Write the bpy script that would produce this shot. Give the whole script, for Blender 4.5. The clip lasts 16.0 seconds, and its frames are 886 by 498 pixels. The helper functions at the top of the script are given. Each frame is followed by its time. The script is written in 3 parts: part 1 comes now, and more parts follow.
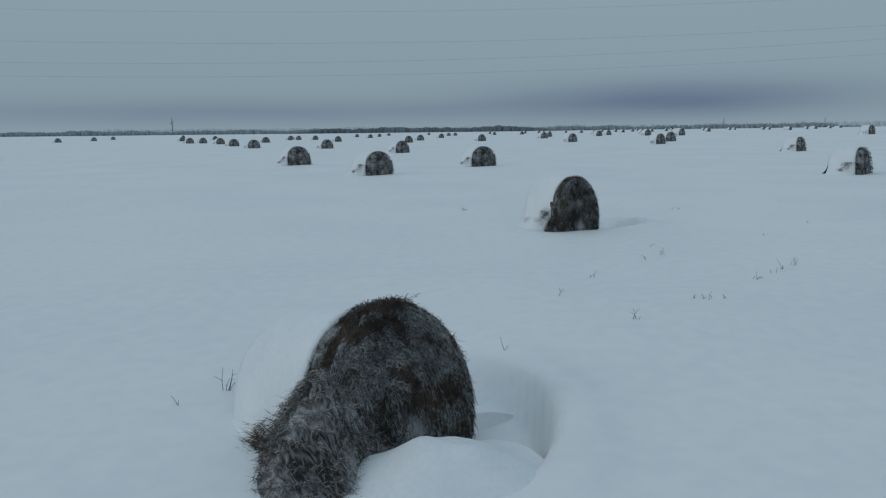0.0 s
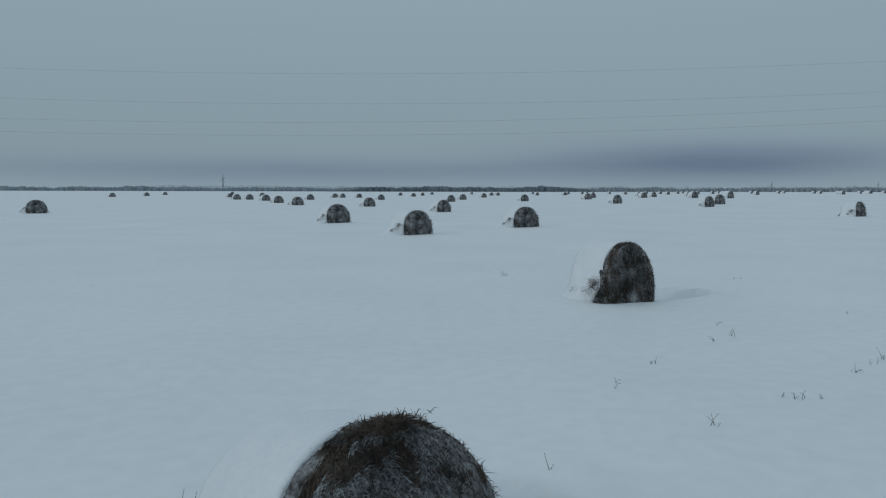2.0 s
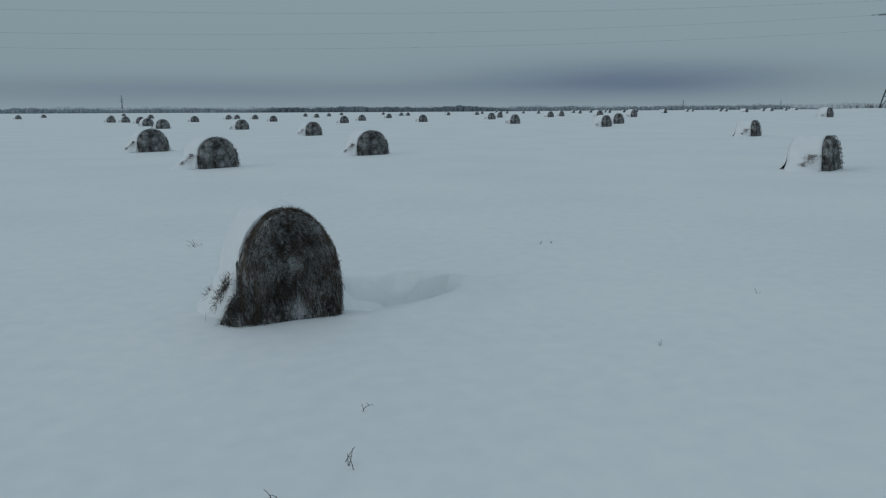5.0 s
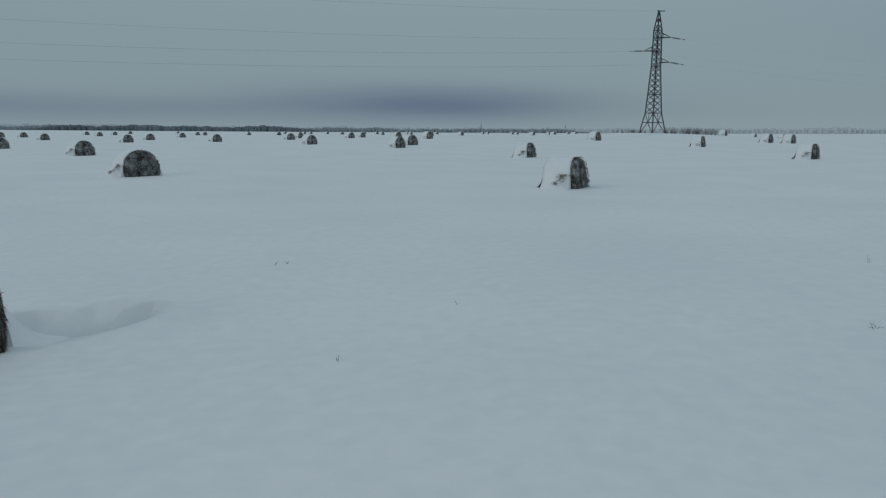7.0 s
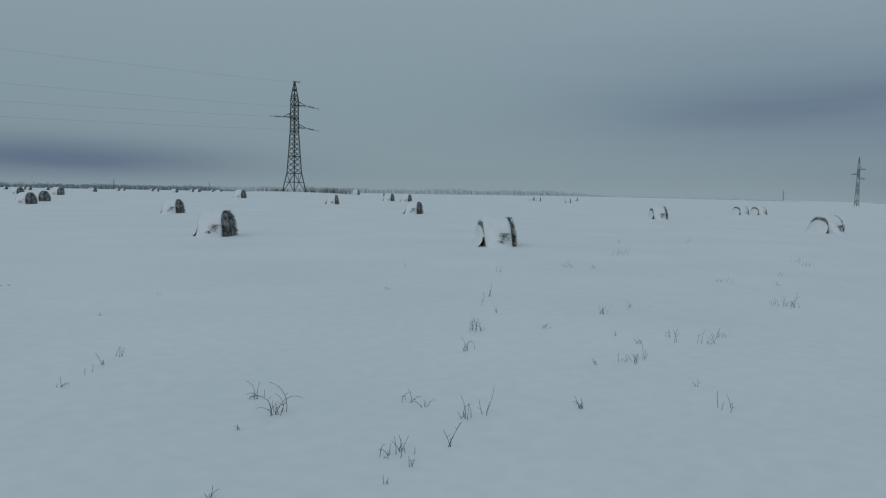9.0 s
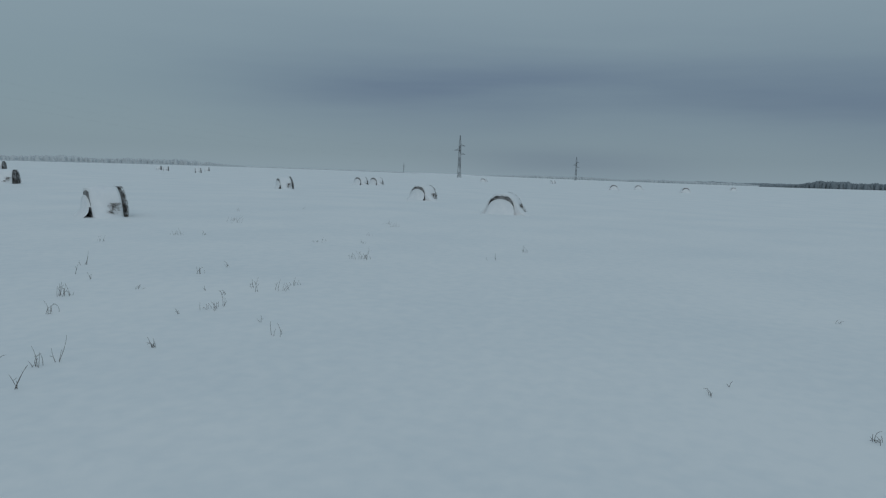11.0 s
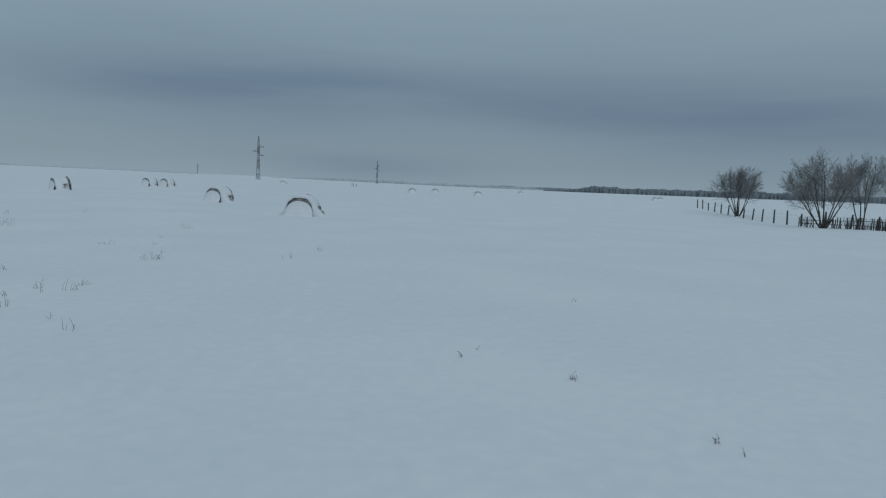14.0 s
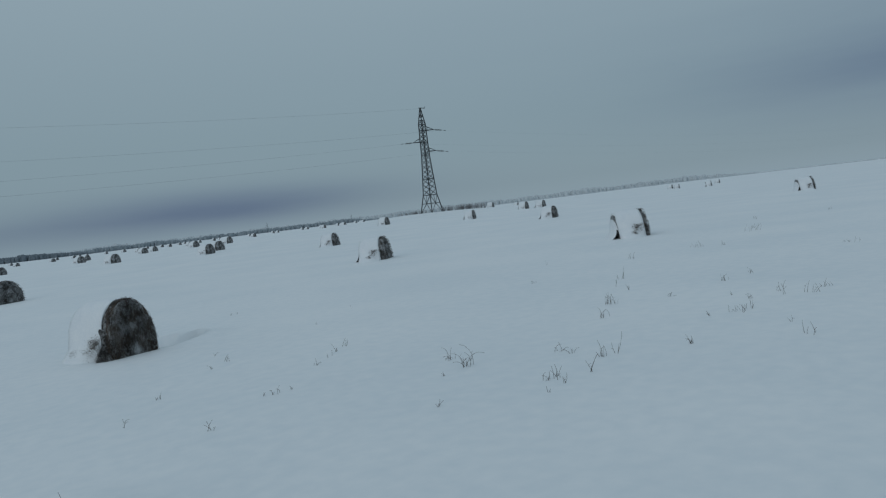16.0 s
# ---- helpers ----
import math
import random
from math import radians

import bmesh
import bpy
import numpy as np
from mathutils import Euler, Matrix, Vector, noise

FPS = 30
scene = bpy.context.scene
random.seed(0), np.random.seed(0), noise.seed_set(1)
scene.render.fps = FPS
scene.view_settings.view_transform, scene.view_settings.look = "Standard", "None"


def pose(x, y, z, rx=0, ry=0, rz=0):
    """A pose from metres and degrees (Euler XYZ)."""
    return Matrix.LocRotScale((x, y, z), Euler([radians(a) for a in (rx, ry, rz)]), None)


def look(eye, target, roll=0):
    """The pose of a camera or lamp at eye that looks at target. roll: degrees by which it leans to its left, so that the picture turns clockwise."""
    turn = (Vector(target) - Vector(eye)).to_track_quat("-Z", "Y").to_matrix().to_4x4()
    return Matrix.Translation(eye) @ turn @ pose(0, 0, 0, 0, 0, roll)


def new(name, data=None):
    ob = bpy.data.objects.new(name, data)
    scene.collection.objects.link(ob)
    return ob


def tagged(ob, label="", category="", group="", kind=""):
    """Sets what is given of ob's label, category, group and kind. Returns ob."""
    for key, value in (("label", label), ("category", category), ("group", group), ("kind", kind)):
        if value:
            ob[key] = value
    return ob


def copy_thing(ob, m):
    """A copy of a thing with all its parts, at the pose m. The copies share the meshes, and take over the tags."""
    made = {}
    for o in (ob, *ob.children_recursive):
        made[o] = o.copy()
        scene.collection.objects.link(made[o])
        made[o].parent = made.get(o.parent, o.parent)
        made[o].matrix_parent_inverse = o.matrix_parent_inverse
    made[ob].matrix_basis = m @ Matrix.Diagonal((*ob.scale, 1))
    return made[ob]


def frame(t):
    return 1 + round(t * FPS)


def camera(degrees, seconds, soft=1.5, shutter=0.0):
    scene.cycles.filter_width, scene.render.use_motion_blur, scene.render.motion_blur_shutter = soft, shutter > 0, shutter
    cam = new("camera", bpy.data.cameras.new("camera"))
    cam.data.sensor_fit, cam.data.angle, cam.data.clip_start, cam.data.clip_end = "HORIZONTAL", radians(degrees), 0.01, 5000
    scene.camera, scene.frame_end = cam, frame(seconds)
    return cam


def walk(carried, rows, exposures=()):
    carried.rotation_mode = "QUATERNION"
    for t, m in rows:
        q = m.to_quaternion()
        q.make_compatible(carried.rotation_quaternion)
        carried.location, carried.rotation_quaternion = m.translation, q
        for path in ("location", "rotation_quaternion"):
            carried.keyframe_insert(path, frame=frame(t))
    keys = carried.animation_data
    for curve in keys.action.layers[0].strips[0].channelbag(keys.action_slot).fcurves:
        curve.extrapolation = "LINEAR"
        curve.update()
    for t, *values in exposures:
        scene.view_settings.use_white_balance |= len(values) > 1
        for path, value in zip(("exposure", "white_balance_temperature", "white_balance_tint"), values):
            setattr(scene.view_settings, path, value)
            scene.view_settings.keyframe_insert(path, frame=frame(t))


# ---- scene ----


def heading(x, y, z, azimuth, pitch, lean):
    """Camera pose from its place, compass heading (y is north), tilt and lean in degrees."""
    return pose(x, y, z, 90 + pitch, 0, -azimuth) @ pose(0, 0, 0, 0, 0, -lean)


cam = camera(64.8, 16.0, soft=1.2)
WALK = [
    (0, heading(0.00, 0.15, 1.95, -0.20, -9.55, 0.60)),
    (0.5, heading(0.00, 0.20, 1.95, -1.75, -8.43, 1.67)),
    (1, heading(0.00, 0.38, 1.95, -3.00, -6.02, 1.39)),
    (1.5, heading(0.03, 0.72, 1.95, -3.60, -3.86, 0.58)),
    (2, heading(0.07, 1.38, 1.95, -3.60, -4.74, -0.16)),
    (2.5, heading(0.08, 1.92, 1.95, -3.40, -4.84, 0.13)),
    (3, heading(0.18, 2.02, 1.95, 0.10, -5.43, 0.98)),
    (3.5, heading(0.65, 2.68, 1.95, 1.85, -6.46, 0.89)),
    (4, heading(1.61, 4.12, 1.95, 2.31, -8.07, 0.69)),
    (4.5, heading(2.73, 5.81, 1.95, 2.34, -9.79, 0.44)),
    (5, heading(3.69, 7.23, 1.95, 2.81, -11.17, 0.23)),
    (5.5, heading(4.15, 7.85, 1.95, 4.55, -11.73, 0.15)),
    (6, heading(4.25, 7.90, 1.95, 8.01, -10.20, 0.18)),
    (6.5, heading(4.40, 7.90, 1.95, 8.73, -10.31, -0.00)),
    (7, heading(4.80, 7.00, 1.95, 18.43, -9.47, -0.46)),
    (7.5, heading(3.50, 4.90, 1.95, 31.57, -9.35, -0.99)),
    (8, heading(2.60, 3.20, 1.95, 38.22, -7.39, -0.35)),
    (8.5, heading(2.20, 2.40, 1.95, 42.24, -4.30, -0.86)),
    (9, heading(1.70, 1.75, 1.95, 46.71, -4.36, -1.14)),
    (9.5, heading(1.40, 1.20, 1.95, 51.54, -4.37, -1.05)),
    (10, heading(1.50, 0.90, 1.95, 61.21, -5.82, -1.32)),
    (10.5, heading(1.30, 0.61, 1.95, 69.61, -5.95, -1.56)),
    (11, heading(0.83, 0.37, 1.95, 75.90, -6.03, -1.74)),
    (11.5, heading(0.27, 0.17, 1.95, 80.79, -6.07, -1.93)),
    (12, heading(-0.20, 0.05, 1.95, 84.95, -6.08, -2.18)),
    (12.5, heading(-0.40, 0.00, 1.95, 89.08, -6.08, -2.54)),
    (13, heading(-0.20, 0.00, 1.95, 93.42, -5.83, -2.96)),
    (13.5, heading(0.00, 0.00, 1.95, 94.52, -4.11, -3.49)),
    (14, heading(-0.30, 0.00, 1.95, 92.00, -5.23, -2.32)),
    (14.5, heading(-0.30, 0.00, 1.95, 88.23, -4.40, -1.11)),
    (15, heading(-0.15, 0.00, 1.95, 78.22, -3.67, 1.50)),
    (15.5, heading(-0.10, -0.05, 1.95, 57.60, -4.36, 4.63)),
    (16, heading(0.00, -0.05, 1.95, 35.32, -3.00, 6.66)),
]
walk(cam, WALK, [(0, 0.02, 6350, 10), (2, 0.0, 6400, 10), (3, -0.06, 6450, 10), (7, -0.07, 6620, 10), (9.5, -0.09, 6450, 10), (12.5, -0.12, 6400, 10), (13.5, -0.05, 6300, 10), (15, -0.07, 6320, 10), (16, -0.09, 6330, 10)])

# ---- light: low winter overcast ----
SUN_AZ, SUN_EL = 250.0, 24.0
world = bpy.data.worlds.new("winter_sky")
scene.world = world
world.use_nodes = True
wn, wl = world.node_tree.nodes, world.node_tree.links
wn.clear()


def wnode(kind, **values):
    n = wn.new(kind)
    for k, v in values.items():
        n.inputs[k].default_value = v
    return n


def wmath(op, a, b=None, clamp=False):
    n = wn.new("ShaderNodeMath")
    n.operation, n.use_clamp = op, clamp
    for i, v in enumerate((a, b)):
        if v is None:
            continue
        if isinstance(v, (int, float)):
            n.inputs[i].default_value = v
        else:
            wl.new(v, n.inputs[i])
    return n.outputs[0]


coord = wn.new("ShaderNodeTexCoord")
sep = wn.new("ShaderNodeSeparateXYZ")
wl.new(coord.outputs["Generated"], sep.inputs[0])
up = wmath("MAXIMUM", sep.outputs["Z"], 0.0)
# cloud deck: long dark bands low over the horizon, broken up by stretched noise
deck = wn.new("ShaderNodeMapping")
deck.inputs["Scale"].default_value = (1.5, 1.5, 14.0)
wl.new(coord.outputs["Generated"], deck.inputs["Vector"])
bands = wnode("ShaderNodeTexNoise", Scale=1.3, Detail=4.0, Roughness=0.5, Distortion=0.1)
wl.new(deck.outputs["Vector"], bands.inputs["Vector"])
azimuth = wmath("ARCTAN2", sep.outputs["X"], sep.outputs["Y"])


def bell(value, centre, width):
    d = wmath("DIVIDE", wmath("SUBTRACT", value, centre), width)
    return wmath("EXPONENT", wmath("MULTIPLY", wmath("MULTIPLY", d, d), -1.0))


ragged = wmath("MULTIPLY_ADD", bands.outputs["Fac"], 1.1)
ragged.node.inputs[2].default_value = 0.22
dark = 0.0
for az_mid, az_wide, el_mid, el_wide, much in ((17, 13, 0.040, 0.025, 1.15), (-16, 26, 0.026, 0.018, 0.6), (72, 17, 0.120, 0.062, 0.68), (104, 24, 0.115, 0.058, 0.60), (85, 38, 0.20, 0.11, 0.22), (86, 9, 0.02, 0.022, 0.35), (124, 20, 0.10, 0.10, 0.30), (175, 45, 0.09, 0.04, 0.7), (-110, 45, 0.06, 0.04, 0.7)):
    one = wmath("MULTIPLY", wmath("MULTIPLY", bell(azimuth, radians(az_mid), radians(az_wide)), bell(up, el_mid, el_wide)), much)
    dark = one if dark == 0.0 else wmath("ADD", dark, one)
dark = wmath("MULTIPLY", dark, ragged, True)
ramp = wn.new("ShaderNodeValToRGB")
wl.new(up, ramp.inputs["Fac"])
stops = ramp.color_ramp.elements
stops[0].position, stops[0].color = 0.0, (0.240, 0.318, 0.366, 1)
stops[1].position, stops[1].color = 1.0, (0.40, 0.50, 0.57, 1)
for at, colour in ((0.03, (0.215, 0.290, 0.335, 1)), (0.12, (0.225, 0.305, 0.345, 1)), (0.35, (0.285, 0.370, 0.415, 1))):
    e = stops.new(at)
    e.color = colour
cloud = wn.new("ShaderNodeMixRGB")
cloud.inputs["Color2"].default_value = (0.110, 0.158, 0.235, 1)
wl.new(dark, cloud.inputs["Fac"])
wl.new(ramp.outputs["Color"], cloud.inputs["Color1"])
sky = wn.new("ShaderNodeTexSky")
sky.sky_type, sky.sun_disc = "NISHITA", False
sky.sun_elevation, sky.sun_rotation = radians(SUN_EL), radians(SUN_AZ)
back = wnode("ShaderNodeBackground", Strength=0.004)
wl.new(sky.outputs["Color"], back.inputs["Color"])
front = wnode("ShaderNodeBackground", Strength=1.0)
wl.new(cloud.outputs["Color"], front.inputs["Color"])
both = wn.new("ShaderNodeAddShader")
wl.new(back.outputs[0], both.inputs[0])
wl.new(front.outputs[0], both.inputs[1])
wout = wn.new("ShaderNodeOutputWorld")
wl.new(both.outputs[0], wout.inputs["Surface"])

sun = new("sun", bpy.data.lights.new("sun", "SUN"))
sun.data.energy, sun.data.angle, sun.data.color = 0.32, radians(20), (1.0, 0.97, 0.93)
sun.matrix_world = look((0, 0, 60), (-math.sin(radians(SUN_AZ)) * 100, -math.cos(radians(SUN_AZ)) * 100, 60 - 100 * math.tan(radians(SUN_EL))))


# ---- materials ----
def material(name, dark_colour, light_colour, rough=0.8, scale=6.0, fine=60.0, bump=0.3, depth=0.02, metal=0.0, detail=6.0, by_object=0.0, spread=(0.35, 0.65)):
    """Two tones mixed by coarse and fine noise in real-world size, with a fine relief."""
    m = bpy.data.materials.new(name)
    m.use_nodes = True
    n, l = m.node_tree.nodes, m.node_tree.links
    b = n["Principled BSDF"]
    b.inputs["Roughness"].default_value, b.inputs["Metallic"].default_value = rough, metal
    tc = n.new("ShaderNodeTexCoord")
    a = n.new("ShaderNodeTexNoise")
    a.inputs["Scale"].default_value, a.inputs["Detail"].default_value = scale, detail
    f = n.new("ShaderNodeTexNoise")
    f.inputs["Scale"].default_value, f.inputs["Detail"].default_value = fine, 4.0
    l.new(tc.outputs["Object"], a.inputs["Vector"])
    l.new(tc.outputs["Object"], f.inputs["Vector"])
    mix = n.new("ShaderNodeMath")
    mix.operation = "MULTIPLY_ADD"
    mix.inputs[1].default_value, = (0.45,)
    l.new(f.outputs["Fac"], mix.inputs[0])
    half = n.new("ShaderNodeMath")
    half.operation = "MULTIPLY"
    half.inputs[1].default_value = 0.55
    l.new(a.outputs["Fac"], half.inputs[0])
    l.new(half.outputs[0], mix.inputs[2])
    r = n.new("ShaderNodeMapRange")
    r.inputs["From Min"].default_value, r.inputs["From Max"].default_value = spread
    l.new(mix.outputs[0], r.inputs["Value"])
    c = n.new("ShaderNodeMixRGB")
    c.inputs["Color1"].default_value, c.inputs["Color2"].default_value = (*dark_colour, 1), (*light_colour, 1)
    l.new(r.outputs[0], c.inputs["Fac"])
    l.new(c.outputs["Color"], b.inputs["Base Color"])
    if by_object:
        info = n.new("ShaderNodeObjectInfo")
        hsv = n.new("ShaderNodeHueSaturation")
        vr = n.new("ShaderNodeMapRange")
        vr.inputs["To Min"].default_value, vr.inputs["To Max"].default_value = 1 - by_object, 1 + by_object
        l.new(info.outputs["Random"], vr.inputs["Value"])
        l.new(vr.outputs[0], hsv.inputs["Value"])
        l.new(c.outputs["Color"], hsv.inputs["Color"])
        l.new(hsv.outputs["Color"], b.inputs["Base Color"])
    bp = n.new("ShaderNodeBump")
    bp.inputs["Strength"].default_value, bp.inputs["Distance"].default_value = bump, depth
    l.new(mix.outputs[0], bp.inputs["Height"])
    l.new(bp.outputs["Normal"], b.inputs["Normal"])
    return m


SNOW = material("snow", (0.75, 0.78, 0.80), (0.83, 0.84, 0.845), rough=0.65, scale=0.22, fine=5.0, bump=0.02, depth=0.02, spread=(0.38, 0.62))
PACKED = material("drifted_snow", (0.72, 0.75, 0.78), (0.82, 0.83, 0.84), rough=0.6, scale=2.5, fine=30.0, bump=0.25, depth=0.02)
HAY = material("frosted_hay", (0.022, 0.019, 0.017), (0.36, 0.365, 0.37), rough=0.9, scale=3.2, fine=55.0, bump=1.0, depth=0.05, by_object=0.15, spread=(0.43, 0.60))


def coil_hay(m):
    """Lay rime and dark hay along the windings: the noise follows the turns of the roll."""
    n, l = m.node_tree.nodes, m.node_tree.links
    xyz, tc = n.new("ShaderNodeSeparateXYZ"), n.new("ShaderNodeTexCoord")
    l.new(tc.outputs["Object"], xyz.inputs[0])

    def op(kind, a, b):
        o = n.new("ShaderNodeMath")
        o.operation = kind
        for i, value in enumerate((a, b)):
            if isinstance(value, (int, float)):
                o.inputs[i].default_value = value
            else:
                l.new(value, o.inputs[i])
        return o.outputs[0]

    up = op("SUBTRACT", xyz.outputs["Z"], 0.29)
    out = op("SQRT", op("ADD", op("MULTIPLY", xyz.outputs["X"], xyz.outputs["X"]), op("MULTIPLY", up, up)), 0.0)
    turn = op("ARCTAN2", xyz.outputs["X"], up)
    way = n.new("ShaderNodeCombineXYZ")
    l.new(op("MULTIPLY", out, 24.0), way.inputs[0])
    l.new(op("MULTIPLY", turn, 8.0), way.inputs[1])
    l.new(op("MULTIPLY", xyz.outputs["Y"], 9.0), way.inputs[2])
    streak = n.new("ShaderNodeTexNoise")
    streak.inputs["Scale"].default_value, streak.inputs["Detail"].default_value, streak.inputs["Distortion"].default_value = 1.0, 5.0, 1.6
    l.new(way.outputs[0], streak.inputs["Vector"])
    fine = [t for t in n if t.bl_idname == "ShaderNodeTexNoise" and t.inputs["Scale"].default_value == 55.0][0]
    for link in list(fine.outputs["Fac"].links):
        l.new(streak.outputs["Fac"], link.to_socket)


coil_hay(HAY)
STRAW = material("straw", (0.020, 0.016, 0.013), (0.13, 0.094, 0.070), rough=0.85, scale=3.0, fine=25.0, bump=0.1)
FROST = material("frosted_straw", (0.16, 0.165, 0.17), (0.56, 0.575, 0.585), rough=0.8, scale=3.0, fine=25.0, bump=0.1)
WEED = material("dry_weed", (0.05, 0.045, 0.04), (0.14, 0.12, 0.10), rough=0.85, scale=5.0, fine=40.0, bump=0.1)
STEEL = material("galvanised_steel", (0.022, 0.028, 0.032), (0.06, 0.068, 0.075), rough=0.6, scale=1.0, fine=12.0, bump=0.1, metal=0.3)
# steel of the far pylons, its colour paled to stand in for haze
HAZED_STEEL = material("haze_paled_steel", (0.13, 0.15, 0.16), (0.24, 0.26, 0.28), rough=0.8, scale=1.0, fine=12.0, bump=0.1)
GLASS = material("insulator_glass", (0.02, 0.03, 0.03), (0.05, 0.06, 0.06), rough=0.3, scale=4.0, fine=20.0, bump=0.05)
BARK = material("bark", (0.03, 0.027, 0.024), (0.10, 0.09, 0.085), rough=0.9, scale=3.0, fine=25.0, bump=0.6)
TWIG = material("frosted_twigs", (0.12, 0.12, 0.122), (0.26, 0.262, 0.27), rough=0.9, scale=1.0, fine=8.0, bump=0.1)
WOOD = material("grey_post_wood", (0.03, 0.029, 0.028), (0.10, 0.095, 0.09), rough=0.9, scale=4.0, fine=40.0, bump=0.5)
# far woods: distance haze is mixed into these four base colours
SCRUB = material("haze_paled_scrub", (0.46, 0.50, 0.53), (0.60, 0.64, 0.66), rough=0.95, scale=0.02, fine=0.3, bump=0.2)
HAZE_TONED = material("haze_toned_wood", (0.22, 0.26, 0.29), (0.30, 0.34, 0.37), rough=0.95, scale=0.02, fine=0.3, bump=0.2)
HALF_HAZED = material("half_hazed_wood", (0.15, 0.175, 0.195), (0.25, 0.285, 0.31), rough=0.95, scale=0.02, fine=0.3, bump=0.2)
FOREST = material("haze_greyed_wood", (0.10, 0.125, 0.145), (0.20, 0.23, 0.26), rough=0.95, scale=0.02, fine=0.3, bump=0.2)


# ---- helpers for building ----
def mesh(name, bm, mat, smooth=True):
    me = bpy.data.meshes.new(name)
    bm.to_mesh(me)
    bm.free()
    for m in (mat if isinstance(mat, (list, tuple)) else (mat,)):
        me.materials.append(m)
    if smooth:
        me.polygons.foreach_set("use_smooth", [True] * len(me.polygons))
    return me


def raw_mesh(name, verts, faces, mat, smooth=False):
    me = bpy.data.meshes.new(name)
    me.from_pydata(verts, [], faces)
    me.materials.append(mat)
    if smooth:
        me.polygons.foreach_set("use_smooth", [True] * len(me.polygons))
    return me


def piece(name, me, parent, label="", kind=""):
    ob = new(name, me)
    ob.parent = parent
    return tagged(ob, label, kind=kind)


def thing(name, label, category, group="", kind=""):
    return tagged(new(name), label, category, group, kind)


def bar(verts, faces, p, q, w0, w1=None, sides=4):
    """Append a tapered bar from p to q to the lists."""
    w1 = w0 if w1 is None else w1
    p, q = Vector(p), Vector(q)
    d = (q - p).normalized()
    a = d.orthogonal().normalized()
    b = d.cross(a)
    n = len(verts)
    for c, w in ((p, w0), (q, w1)):
        for i in range(sides):
            t = 2 * math.pi * i / sides
            verts.append(c + (a * math.cos(t) + b * math.sin(t)) * w)
    for i in range(sides):
        j = (i + 1) % sides
        faces.append((n + i, n + j, n + sides + j, n + sides + i))
    faces.append(tuple(n + i for i in reversed(range(sides))))
    faces.append(tuple(n + sides + i for i in range(sides)))


# ---- the lie of the land ----
def level(az):
    """Slope of the field along a compass heading, in degrees."""
    return 0.06 + 0.2 * math.exp(-((az - 60) / 20) ** 2) - 0.08 * math.exp(-((az - 100) / 15) ** 2)


PYLON = (134 * math.sin(radians(34.8)), 134 * math.cos(radians(34.8)))
BALE_A = (-0.60, 4.84)
BALE_B = (2.37, 14.20)
# scoured hollows beside the two nearest bales: x, y, radius along the wind, radius across, depth, softness of the edge
HOLLOWS = ((0.05, 4.85, 0.66, 1.15, 0.30, 0.24), (3.30, 14.75, 0.80, 0.60, 0.48, 0.16))


def field_z(x, y):
    """Height of the snow without the scoured hollows."""
    d, az = math.hypot(x, y), math.degrees(math.atan2(x, y))
    s = min(max((d - 50) / 60, 0), 1)
    z = d * math.tan(radians(level(az))) + s * s * (3 - 2 * s) * math.exp(-((az - 28) / 22) ** 2)
    z += 1.0 * math.exp(-((x - PYLON[0]) ** 2 + (y - PYLON[1]) ** 2) / 22 ** 2)
    z -= 1.1 * math.exp(-((x - 85) ** 2 + (y + 43) ** 2) / 34 ** 2)
    if d < 300:
        k = 1 - d / 300
        z += k * 0.07 * noise.noise((x * 0.12, y * 0.2, 3.0)) + k * 0.006 * noise.noise((x * 0.6 + y * 0.3, y * 0.9, 7.0))
    return z


def ground_z(x, y):
    z = field_z(x, y)
    if math.hypot(x, y) < 25:
        for hx, hy, rx, ry, depth, soft in HOLLOWS:
            q = ((x - hx) / rx) ** 2 + ((y - hy) / ry) ** 2
            if q < 6:
                k = min(max((1.10 - math.sqrt(q)) / soft, 0), 1)
                z -= depth * k * k * (3 - 2 * k)
                z += 0.2 * depth * math.exp(-((math.sqrt(q) - 1.35) / 0.3) ** 2) * min(max((x - hx) / rx, 0), 1)
    return z


def build_ground():
    verts, faces = [], []
    segs = 540
    radii = [0.4 * (2.5 / 0.4) ** (i / 24) for i in range(24)] + [2.5 * 8 ** (i / 130) for i in range(130)] + [20 * 175 ** (i / 109) for i in range(110)]
    rings = len(radii)
    verts.append((0, 0, ground_z(0, 0)))
    for i in range(rings):
        r = radii[i]
        for j in range(segs):
            a = 2 * math.pi * j / segs
            x, y = r * math.sin(a), r * math.cos(a)
            verts.append((x, y, ground_z(x, y)))
    for j in range(segs):
        faces.append((0, 1 + (j + 1) % segs, 1 + j))
    for i in range(rings - 1):
        for j in range(segs):
            k = (j + 1) % segs
            a, b = 1 + i * segs, 1 + (i + 1) * segs
            faces.append((a + j, a + k, b + k, b + j))
    tagged(new("ground", raw_mesh("ground", verts, faces, SNOW, True)), "wind-packed snow field of a mown meadow", "snow field", kind="structure")


build_ground()


# ---- round hay bales ----
RADIUS, LENGTH = 0.75, 1.2
AXLE = 0.29  # height of the roll's axis over the snow


